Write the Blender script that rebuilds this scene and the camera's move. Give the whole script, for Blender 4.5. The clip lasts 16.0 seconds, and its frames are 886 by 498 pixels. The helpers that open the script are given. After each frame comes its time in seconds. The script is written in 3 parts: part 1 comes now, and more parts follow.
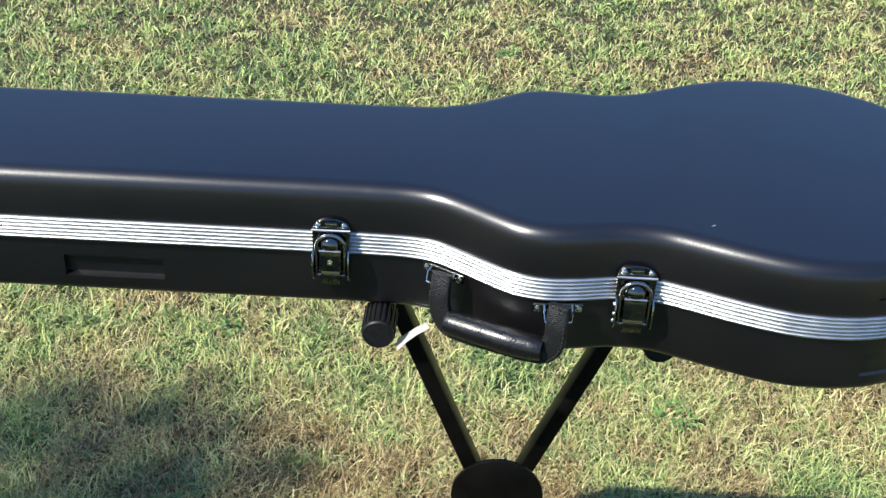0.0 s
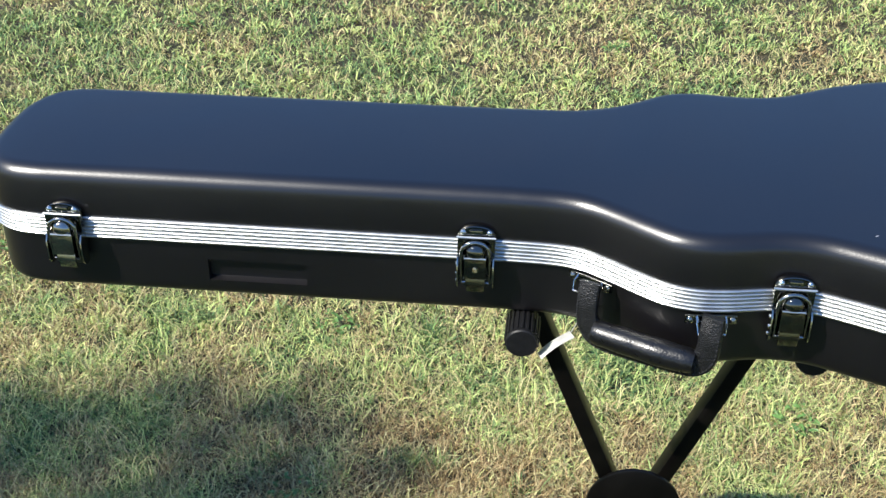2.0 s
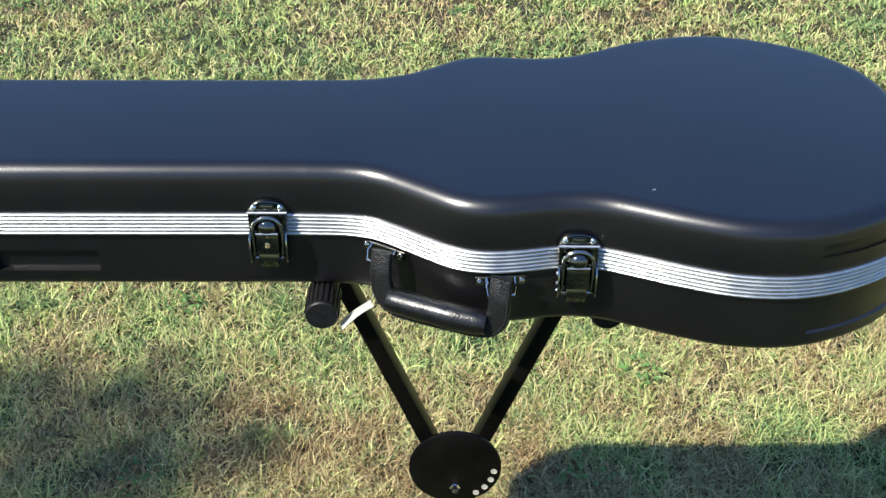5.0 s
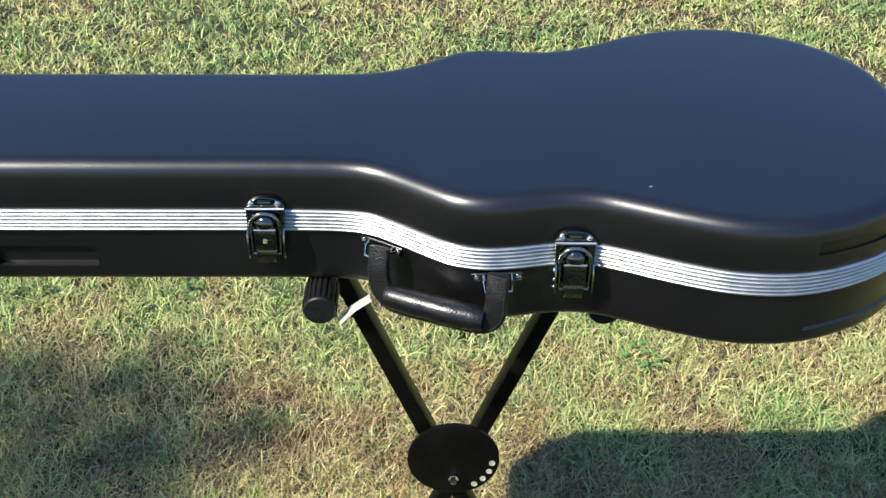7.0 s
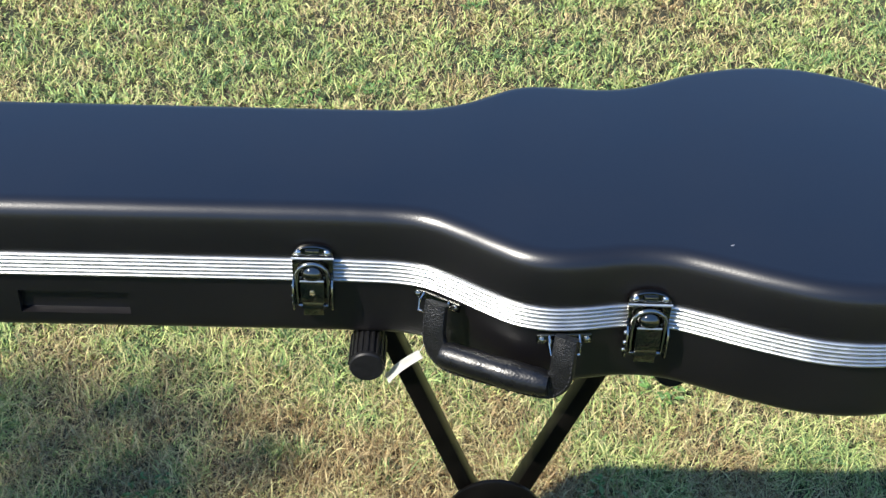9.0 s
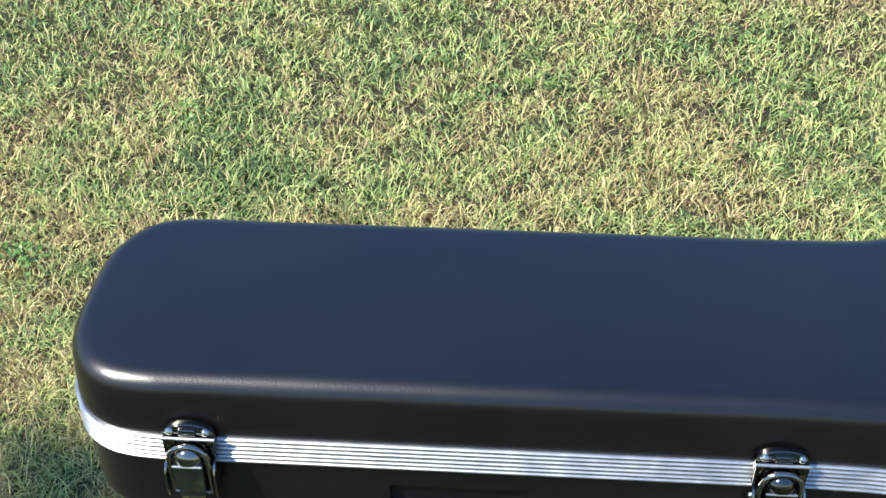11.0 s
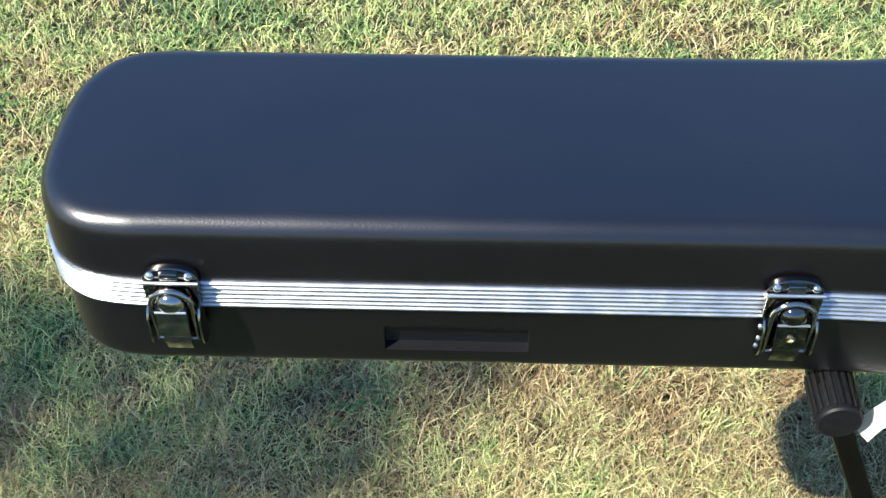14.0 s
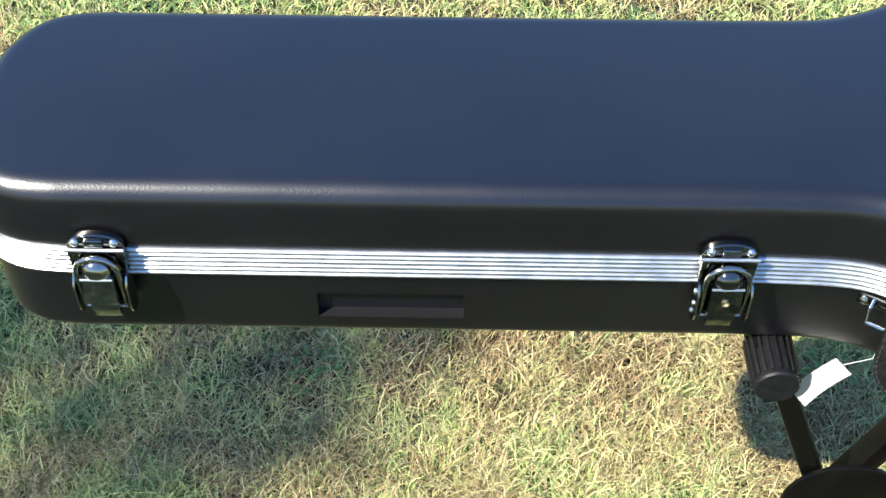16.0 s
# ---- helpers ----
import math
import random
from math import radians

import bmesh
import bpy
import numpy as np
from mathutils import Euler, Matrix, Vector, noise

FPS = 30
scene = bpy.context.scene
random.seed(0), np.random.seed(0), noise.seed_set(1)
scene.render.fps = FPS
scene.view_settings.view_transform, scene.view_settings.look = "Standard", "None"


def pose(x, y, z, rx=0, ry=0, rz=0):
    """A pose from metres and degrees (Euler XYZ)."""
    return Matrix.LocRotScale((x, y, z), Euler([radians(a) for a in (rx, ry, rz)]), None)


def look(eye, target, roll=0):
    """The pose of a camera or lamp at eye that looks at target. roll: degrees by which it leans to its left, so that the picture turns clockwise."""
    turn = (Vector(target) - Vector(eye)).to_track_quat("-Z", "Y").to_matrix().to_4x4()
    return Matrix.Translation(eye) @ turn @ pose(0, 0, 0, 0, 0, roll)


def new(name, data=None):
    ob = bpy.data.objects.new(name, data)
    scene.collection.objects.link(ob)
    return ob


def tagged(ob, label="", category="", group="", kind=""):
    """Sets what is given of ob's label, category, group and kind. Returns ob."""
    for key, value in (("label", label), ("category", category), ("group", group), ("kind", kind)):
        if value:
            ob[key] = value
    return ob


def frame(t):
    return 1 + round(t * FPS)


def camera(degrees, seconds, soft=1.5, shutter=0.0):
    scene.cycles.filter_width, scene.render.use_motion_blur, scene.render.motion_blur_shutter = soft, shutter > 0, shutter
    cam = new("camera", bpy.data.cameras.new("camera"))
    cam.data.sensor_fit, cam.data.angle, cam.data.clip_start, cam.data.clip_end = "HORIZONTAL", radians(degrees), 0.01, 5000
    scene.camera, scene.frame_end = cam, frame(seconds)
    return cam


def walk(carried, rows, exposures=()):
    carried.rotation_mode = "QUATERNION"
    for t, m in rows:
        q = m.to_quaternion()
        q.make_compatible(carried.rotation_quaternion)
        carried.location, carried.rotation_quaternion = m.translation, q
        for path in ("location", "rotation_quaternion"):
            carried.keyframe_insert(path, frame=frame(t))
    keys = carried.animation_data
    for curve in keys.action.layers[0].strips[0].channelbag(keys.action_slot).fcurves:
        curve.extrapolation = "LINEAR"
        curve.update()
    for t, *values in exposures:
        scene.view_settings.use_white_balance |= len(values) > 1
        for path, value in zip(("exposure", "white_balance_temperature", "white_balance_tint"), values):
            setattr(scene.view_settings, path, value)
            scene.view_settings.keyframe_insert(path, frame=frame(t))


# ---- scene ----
cam = camera(40.0, 16.0, soft=1.5)
# seconds, eye, yaw, pitch, lean to the right
ROWS = [
    (0, 0.141, -0.975, 1.608, 1.13, -31.00, -2.31),
    (0.5, 0.138, -0.968, 1.608, 2.32, -31.14, -1.67),
    (1, 0.126, -0.957, 1.607, 3.69, -31.29, -0.97),
    (1.5, 0.111, -0.955, 1.609, 4.98, -31.37, -0.47),
    (2, 0.088, -0.955, 1.610, 6.06, -31.49, -0.14),
    (2.5, 0.086, -0.953, 1.609, 5.95, -31.65, -0.04),
    (3, 0.100, -0.956, 1.610, 4.09, -31.81, -0.35),
    (3.5, 0.123, -0.954, 1.609, 1.86, -32.07, -0.70),
    (4, 0.145, -0.954, 1.611, -0.15, -32.37, -0.95),
    (6.5, 0.177, -0.939, 1.621, -0.22, -33.82, 0.20),
    (7, 0.175, -0.943, 1.627, -0.29, -33.97, -0.22),
    (7.5, 0.170, -0.933, 1.627, -0.42, -34.09, -0.56),
    (8, 0.167, -0.923, 1.622, -0.38, -33.90, -0.82),
    (8.2, 0.164, -0.913, 1.616, -0.30, -33.78, -0.88),
    (10.3, -0.103, -0.678, 1.628, -2.58, -34.46, -3.75),
    (10.5, -0.143, -0.642, 1.623, -1.25, -34.73, -3.13),
    (11, -0.167, -0.570, 1.621, 3.61, -36.48, 0.03),
    (11.5, -0.184, -0.544, 1.609, 5.04, -38.43, 1.13),
    (12, -0.195, -0.535, 1.594, 4.56, -40.13, 1.35),
    (12.5, -0.188, -0.536, 1.590, 4.06, -41.52, 1.39),
    (13, -0.185, -0.539, 1.588, 3.48, -42.52, 1.17),
    (13.5, -0.182, -0.539, 1.586, 2.89, -43.26, 0.89),
    (14, -0.179, -0.538, 1.583, 2.29, -43.78, 0.49),
    (14.5, -0.176, -0.539, 1.582, 1.68, -44.25, 0.11),
    (15, -0.170, -0.536, 1.580, 1.17, -44.69, -0.16),
    (15.5, -0.161, -0.532, 1.577, 0.84, -45.09, -0.29),
    (16, -0.151, -0.529, 1.574, 0.78, -45.38, -0.32),
]
walk(cam, [(t, pose(x, y, z, 0, 0, yaw) @ pose(0, 0, 0, 90 + pitch) @ pose(0, 0, 0, 0, 0, -lean))
           for t, x, y, z, yaw, pitch, lean in ROWS], exposures=[(0, 0.80, 6500, 10), (8, 0.80, 6700, 10), (10.5, 0.86, 6600, 10), (12.5, 1.00, 6500, 10), (14, 1.14, 6500, 10), (16, 1.36, 6600, 10)])

# ---- sun and sky ----
SUN = Vector((-0.815, -0.59, 1.0)).normalized()
world = bpy.data.worlds.new("sky")
scene.world = world
world.use_nodes = True
wn = world.node_tree.nodes
sky = wn.new("ShaderNodeTexSky")
sky.sky_type, sky.sun_disc = "NISHITA", False
sky.sun_elevation = math.asin(SUN.z)
sky.sun_rotation = math.atan2(SUN.x, SUN.y)
sky.air_density, sky.dust_density, sky.ozone_density = 1.0, 0.4, 2.2
wn["Background"].inputs["Strength"].default_value = 0.104
deep = wn.new("ShaderNodeHueSaturation")
deep.inputs["Saturation"].default_value = 1.36
deep.inputs["Hue"].default_value = 0.507
world.node_tree.links.new(sky.outputs[0], deep.inputs["Color"])
clear = wn.new("ShaderNodeMix")
clear.data_type = "RGBA"
clear.inputs["Factor"].default_value = 0.6
clear.inputs["B"].default_value = (1.32, 2.45, 5.10, 1)
world.node_tree.links.new(deep.outputs[0], clear.inputs["A"])
world.node_tree.links.new(clear.outputs["Result"], wn["Background"].inputs["Color"])
sun_data = bpy.data.lights.new("sun", "SUN")
sun_data.energy, sun_data.angle, sun_data.color = 5.0, radians(0.55), (1.0, 0.965, 0.89)
sun = new("sun", sun_data)
sun.matrix_world = look(SUN * 20, (0, 0, 0))


# ---- materials ----
def material(name, colour, rough=0.5, metal=0.0):
    """A node material with its tree, its Principled node and a linker."""
    m = bpy.data.materials.new(name)
    m.use_nodes = True
    n = m.node_tree.nodes
    p = n["Principled BSDF"]
    p.inputs["Base Color"].default_value = (*colour, 1)
    p.inputs["Roughness"].default_value = rough
    p.inputs["Metallic"].default_value = metal
    p.inputs["Specular IOR Level"].default_value = 0.5 if metal or sum(colour) > 0.08 else 0.33
    return m, n, p, m.node_tree.links.new


def coords(n, link, scale):
    tc, mp = n.new("ShaderNodeTexCoord"), n.new("ShaderNodeMapping")
    mp.inputs["Scale"].default_value = scale
    link(tc.outputs["Object"], mp.inputs["Vector"])
    return mp.outputs["Vector"]


def noise_tex(n, link, vec, scale, detail=4.0, rough=0.55):
    t = n.new("ShaderNodeTexNoise")
    t.inputs["Scale"].default_value, t.inputs["Detail"].default_value, t.inputs["Roughness"].default_value = scale, detail, rough
    link(vec, t.inputs["Vector"])
    return t.outputs["Fac"]


def ramp(n, link, fac, stops):
    r = n.new("ShaderNodeValToRGB")
    e = r.color_ramp.elements
    while len(e) < len(stops):
        e.new(0.5)
    for el, (at, c) in zip(e, stops):
        el.position, el.color = at, (*c, 1) if len(c) == 3 else c
    link(fac, r.inputs["Fac"])
    return r.outputs["Color"]


def to_range(n, link, fac, lo, hi, a=0.3, b=0.7):
    r = n.new("ShaderNodeMapRange")
    for key, v in (("From Min", a), ("From Max", b), ("To Min", lo), ("To Max", hi)):
        r.inputs[key].default_value = v
    link(fac, r.inputs["Value"])
    return r.outputs["Result"]


def bump(n, link, p, height, strength, distance):
    b = n.new("ShaderNodeBump")
    b.inputs["Strength"].default_value, b.inputs["Distance"].default_value = strength, distance
    link(height, b.inputs["Height"])
    link(b.outputs["Normal"], p.inputs["Normal"])


def plastic_shell():
    """Black moulded ABS with a fine leather grain."""
    m, n, p, link = material("moulded_abs", (0.004, 0.004, 0.0042), 0.36)
    p.inputs["Specular IOR Level"].default_value = 0.93
    v = coords(n, link, (1, 1, 1))
    vo = n.new("ShaderNodeTexVoronoi")
    vo.inputs["Scale"].default_value = 620
    link(v, vo.inputs["Vector"])
    fine = noise_tex(n, link, v, 900, 2)
    add = n.new("ShaderNodeMath")
    link(vo.outputs["Distance"], add.inputs[0])
    link(fine, add.inputs[1])
    bump(n, link, p, add.outputs[0], 0.09, 0.0005)
    large = noise_tex(n, link, v, 9, 5)
    link(to_range(n, link, large, 0.30, 0.35), p.inputs["Roughness"])
    link(ramp(n, link, large, [(0.3, (0.0022, 0.0018, 0.0025)), (0.7, (0.0034, 0.0028, 0.0036))]), p.inputs["Base Color"])
    return m


def aluminium():
    m, n, p, link = material("brushed_aluminium", (0.80, 0.82, 0.83), 0.36, 1.0)
    v = coords(n, link, (1, 1, 1))
    f = noise_tex(n, link, v, 60, 4)
    link(to_range(n, link, f, 0.35, 0.44), p.inputs["Roughness"])
    link(ramp(n, link, f, [(0.3, (0.60, 0.62, 0.625)), (0.7, (0.70, 0.72, 0.72))]), p.inputs["Base Color"])
    return m


def chrome(name="chrome", colour=(0.72, 0.71, 0.68), rough=0.07):
    m, n, p, link = material(name, colour, rough, 1.0)
    v = coords(n, link, (1, 1, 1))
    f = noise_tex(n, link, v, 300, 3)
    link(to_range(n, link, f, rough * 0.7, rough * 1.8), p.inputs["Roughness"])
    return m


def leather(name, rough, grain, strength):
    m, n, p, link = material(name, (0.004, 0.004, 0.0045), rough)
    p.inputs["Specular IOR Level"].default_value = 0.6
    v = coords(n, link, (1, 1, 1))
    vo = n.new("ShaderNodeTexVoronoi")
    vo.inputs["Scale"].default_value = grain
    link(v, vo.inputs["Vector"])
    bump(n, link, p, vo.outputs["Distance"], strength, 0.0015)
    f = noise_tex(n, link, v, 120, 4)
    link(to_range(n, link, f, rough - 0.06, rough + 0.1), p.inputs["Roughness"])
    return m


def painted_steel():
    m, n, p, link = material("black_painted_steel", (0.003, 0.003, 0.003), 0.36)
    p.inputs["Specular IOR Level"].default_value = 0.16
    v = coords(n, link, (1, 1, 1))
    f = noise_tex(n, link, v, 40, 5)
    link(to_range(n, link, f, 0.32, 0.42), p.inputs["Roughness"])
    link(ramp(n, link, f, [(0.35, (0.0022, 0.0020, 0.0018)), (0.75, (0.0042, 0.0036, 0.0030))]), p.inputs["Base Color"])
    bump(n, link, p, noise_tex(n, link, v, 500, 2), 0.08, 0.0004)
    return m


def rubber():
    m, n, p, link = material("ribbed_rubber", (0.006, 0.006, 0.0065), 0.5)
    v = coords(n, link, (1, 1, 1))
    f = noise_tex(n, link, v, 220, 4)
    link(ramp(n, link, f, [(0.3, (0.004, 0.004, 0.0045)), (0.75, (0.010, 0.010, 0.011))]), p.inputs["Base Color"])
    bump(n, link, p, f, 0.2, 0.0006)
    return m


def paper():
    m, n, p, link = material("white_paper", (0.8, 0.8, 0.78), 0.6)
    v = coords(n, link, (1, 1, 1))
    f = noise_tex(n, link, v, 90, 4)
    link(ramp(n, link, f, [(0.3, (0.72, 0.72, 0.70)), (0.7, (0.83, 0.83, 0.81))]), p.inputs["Base Color"])
    return m


def lawn_soil():
    """Thatch and dry soil under the blades."""
    m, n, p, link = material("thatch_and_soil", (0.12, 0.1, 0.05), 0.9)
    v = coords(n, link, (1, 1, 1))
    patch, fine = noise_tex(n, link, v, 1.4, 6), noise_tex(n, link, v, 90, 6, 0.7)
    c1 = ramp(n, link, fine, [(0.3, (0.016, 0.012, 0.007)), (0.5, (0.050, 0.038, 0.021)), (0.72, (0.14, 0.11, 0.06))])
    c2 = ramp(n, link, fine, [(0.3, (0.014, 0.019, 0.008)), (0.5, (0.036, 0.040, 0.016)), (0.72, (0.10, 0.105, 0.045))])
    mix = n.new("ShaderNodeMix")
    mix.data_type = "RGBA"
    link(to_range(n, link, patch, 0, 1, 0.4, 0.6), mix.inputs["Factor"])
    link(c1, mix.inputs["A"])
    link(c2, mix.inputs["B"])
    # far out, where no single blades are built, the sheet has the colour of the grass itself
    far, turf = n.new("ShaderNodeVectorMath"), n.new("ShaderNodeMix")
    far.operation, turf.data_type = "LENGTH", "RGBA"
    link(v, far.inputs[0])
    link(to_range(n, link, far.outputs["Value"], 0, 1, 6.0, 9.0), turf.inputs["Factor"])
    link(mix.outputs["Result"], turf.inputs["A"])
    link(ramp(n, link, fine, [(0.3, (0.10, 0.13, 0.045)), (0.5, (0.20, 0.23, 0.085)), (0.72, (0.36, 0.36, 0.15))]), turf.inputs["B"])
    link(turf.outputs["Result"], p.inputs["Base Color"])
    bump(n, link, p, fine, 0.8, 0.02)
    return m


def grass_blade():
    """Blades from bleached straw to deep green, each mesh's own tone attribute giving its place between."""
    m, n, p, link = material("grass_blades", (0.2, 0.25, 0.08), 0.48)
    p.inputs["Specular IOR Level"].default_value = 0.2
    tone, geo = n.new("ShaderNodeAttribute"), n.new("ShaderNodeNewGeometry")
    tone.attribute_name = "tone"
    c = ramp(n, link, tone.outputs["Fac"], [(0.0, (0.22, 0.14, 0.066)), (0.10, (0.44, 0.33, 0.16)), (0.24, (0.58, 0.50, 0.26)), (0.38, (0.57, 0.61, 0.23)),
                                            (0.55, (0.38, 0.50, 0.165)), (0.76, (0.165, 0.28, 0.100)), (1.0, (0.055, 0.12, 0.060))])
    # each blade its own value
    hsv = n.new("ShaderNodeHueSaturation")
    link(c, hsv.inputs["Color"])
    link(to_range(n, link, geo.outputs["Random Per Island"], 0.50, 1.28, 0, 1), hsv.inputs["Value"])
    c = hsv.outputs["Color"]
    link(c, p.inputs["Base Color"])
    tr = n.new("ShaderNodeBsdfTranslucent")
    link(c, tr.inputs["Color"])
    mx = n.new("ShaderNodeMixShader")
    mx.inputs[0].default_value = 0.10
    link(p.outputs[0], mx.inputs[1])
    link(tr.outputs[0], mx.inputs[2])
    link(mx.outputs[0], n["Material Output"].inputs["Surface"])
    return m


# the darker chromes have the latches' dark reflections put into their colour
ABS, ALU, CHROME, DARK, BRASS, DIMMED = plastic_shell(), aluminium(), chrome(), chrome("chrome_dark_reflections", (0.17, 0.165, 0.15), 0.06), chrome("brass", (0.80, 0.68, 0.48), 0.2), chrome("chrome_dim_reflections", (0.34, 0.33, 0.31), 0.09)
STRAP, GRIP = leather("embossed_leatherette", 0.42, 820, 0.45), leather("smooth_leatherette", 0.30, 420, 0.10)
STEEL, RUBBER, PAPER = painted_steel(), rubber(), paper()
SOIL, BLADE = lawn_soil(), grass_blade()
THREAD, _, _, _ = material("white_thread", (0.7, 0.7, 0.68), 0.7)
WEED, _, _, _ = material("weed_leaf", (0.10, 0.20, 0.045), 0.45)
BARK, _, _, _ = material("bark", (0.12, 0.09, 0.06), 0.9)
LEAF, _, _, _ = material("tree_leaf", (0.07, 0.12, 0.03), 0.5)
SCUFF, _, _, _ = material("grey_scuff", (0.16, 0.17, 0.19), 0.6)
HOLE, _, _, _ = material("lit_lawn_in_hole", (0.42, 0.40, 0.33), 0.6)
STITCH, _, _, _ = material("dark_thread", (0.03, 0.03, 0.032), 0.7)


# ---- mesh helpers ----
def part(name, bm, mat, parent, label="", smooth=True, m=None):
    """Links a bmesh as one mesh object under a thing or a part."""
    me = bpy.data.meshes.new(name)
    bmesh.ops.recalc_face_normals(bm, faces=bm.faces[:])
    bm.to_mesh(me)
    bm.free()
    for f in me.polygons:
        f.use_smooth = smooth
    if smooth:
        me.set_sharp_from_angle(angle=radians(38))
    me.materials.append(mat)
    ob = new(name, me)
    ob.parent = parent
    if m is not None:
        ob.matrix_basis = m
    return tagged(ob, label)


def empty(name, m):
    ob = new(name)
    ob.matrix_basis = m
    return ob


def box(bm, size, m=Matrix(), bevel=0.0):
    """A bevelled box."""
    r = bmesh.ops.create_cube(bm, size=1.0, matrix=m @ Matrix.Diagonal((*size, 1)))
    if bevel:
        edges = list({e for v in r["verts"] for e in v.link_edges})
        bmesh.ops.bevel(bm, geom=edges, offset=bevel, segments=2, affect="EDGES", profile=0.6)


def turned(bm, profile, segs=24, m=Matrix()):
    """A body of revolution about z from (radius, height) pairs, closed at both ends."""
    rings = [[bm.verts.new(m @ Vector((r * math.cos(a), r * math.sin(a), z)))
              for a in (2 * math.pi * k / segs for k in range(segs))] for r, z in profile]
    for a, b in zip(rings, rings[1:]):
        for k in range(segs):
            bm.faces.new((a[k], a[(k + 1) % segs], b[(k + 1) % segs], b[k]))
    bm.faces.new(rings[0][::-1])
    bm.faces.new(rings[-1])


def tube(bm, points, section, up=Vector((0, 0, 1)), closed=False):
    """Sweeps a section, given at each point as a list of (sideways, upwards), along points."""
    n, rings = len(points), []
    for i, q in enumerate(points):
        a = points[(i - 1) % n] if closed or i else points[0]
        b = points[(i + 1) % n] if closed or i < n - 1 else points[-1]
        t = (b - a).normalized()
        side = t.cross(up).normalized()
        top = side.cross(t)
        sec = section(i / (n - 1)) if callable(section) else section
        rings.append([bm.verts.new(q + side * s + top * u) for s, u in sec])
    pairs = list(zip(rings, rings[1:])) + ([(rings[-1], rings[0])] if closed else [])
    for a, b in pairs:
        for k in range(len(a)):
            bm.faces.new((a[k], a[(k + 1) % len(a)], b[(k + 1) % len(a)], b[k]))
    if not closed:
        bm.faces.new(rings[0][::-1])
        bm.faces.new(rings[-1])


def disc_section(r, k=8):
    return [(r * math.cos(2 * math.pi * i / k), r * math.sin(2 * math.pi * i / k)) for i in range(k)]


def slab_section(w, h, r):
    """A flat section with rounded corners, w wide and h high."""
    out = []
    for cx, cy, a0 in ((w / 2 - r, h / 2 - r, 0), (-w / 2 + r, h / 2 - r, 90), (-w / 2 + r, -h / 2 + r, 180), (w / 2 - r, -h / 2 + r, 270)):
        for a in (0, 45, 90):
            out.append((cx + r * math.cos(radians(a0 + a)), cy + r * math.sin(radians(a0 + a))))
    return out


def spline(ctrl, steps):
    """A smooth curve through control points."""
    pts = []
    for i in range(len(ctrl) - 1):
        p0, p1, p2, p3 = (Vector(ctrl[min(max(k, 0), len(ctrl) - 1)]) for k in (i - 1, i, i + 1, i + 2))
        for s in range(steps):
            u = s / steps
            pts.append(0.5 * ((2 * p1) + (p2 - p0) * u + (2 * p0 - 5 * p1 + 4 * p2 - p3) * u * u + (3 * p1 - p0 - 3 * p2 + p3) * u ** 3))
    return pts + [Vector(ctrl[-1])]


# ---- lawn ----
SEAM = 1.035         # height of the closing edge of the case
AXIS = 0.0985         # the case's long axis lies along x at this y


def lawn():
    bm = bmesh.new()
    ring = [0.0, 1.5, 3, 5, 8, 14, 30, 80, 250, 900]
    prev = [bm.verts.new((0, 2, 0))]
    for r in ring[1:]:
        cur = [bm.verts.new((r * math.cos(a), 2 + r * math.sin(a), 0.012 * noise.noise((r * math.cos(a) * 1.3, r * math.sin(a) * 1.3, 0)) if r < 9 else 0))
               for a in (2 * math.pi * k / 48 for k in range(48))]
        for k in range(48):
            j = (k + 1) % 48
            bm.faces.new((prev[0], cur[k], cur[j]) if len(prev) == 1 else (prev[k], cur[k], cur[j], prev[j]))
        prev = cur
    tagged(part("ground", bm, SOIL, None), "dry brown thatch and soil under the lawn", "ground", kind="structure")


def patches(x, y, size, seed):
    """Smooth random patches of about that size, 0 to 1."""
    table = np.random.default_rng(seed).random((64, 64))
    u, v = x / size + 40.3, y / size + 40.7
    i, j = np.floor(u).astype(int), np.floor(v).astype(int)
    fu, fv = u - i, v - j
    fu, fv = fu * fu * (3 - 2 * fu), fv * fv * (3 - 2 * fv)
    a, b = table[i % 64, j % 64], table[(i + 1) % 64, j % 64]
    c, d = table[i % 64, (j + 1) % 64], table[(i + 1) % 64, (j + 1) % 64]
    return (a * (1 - fu) + b * fu) * (1 - fv) + (c * (1 - fu) + d * fu) * fv


def greenness(x, y):
    """How green the lawn is: dried out in a strip beside the case, fresher beyond, in patches."""
    strip = np.clip((y - 0.75) / 0.8, 0, 1) * np.clip((9 - y) / 4, 0, 1)
    return 0.315 + 0.215 * strip + 0.75 / (1 + 0.35 * np.clip(y - 0.9, 0, 3)) * (patches(x, y, 0.075, 3) - 0.5) + 0.40 * (patches(x, y, 0.36, 4) - 0.5) + 0.20 * (patches(x, y, 1.6, 5) - 0.5)


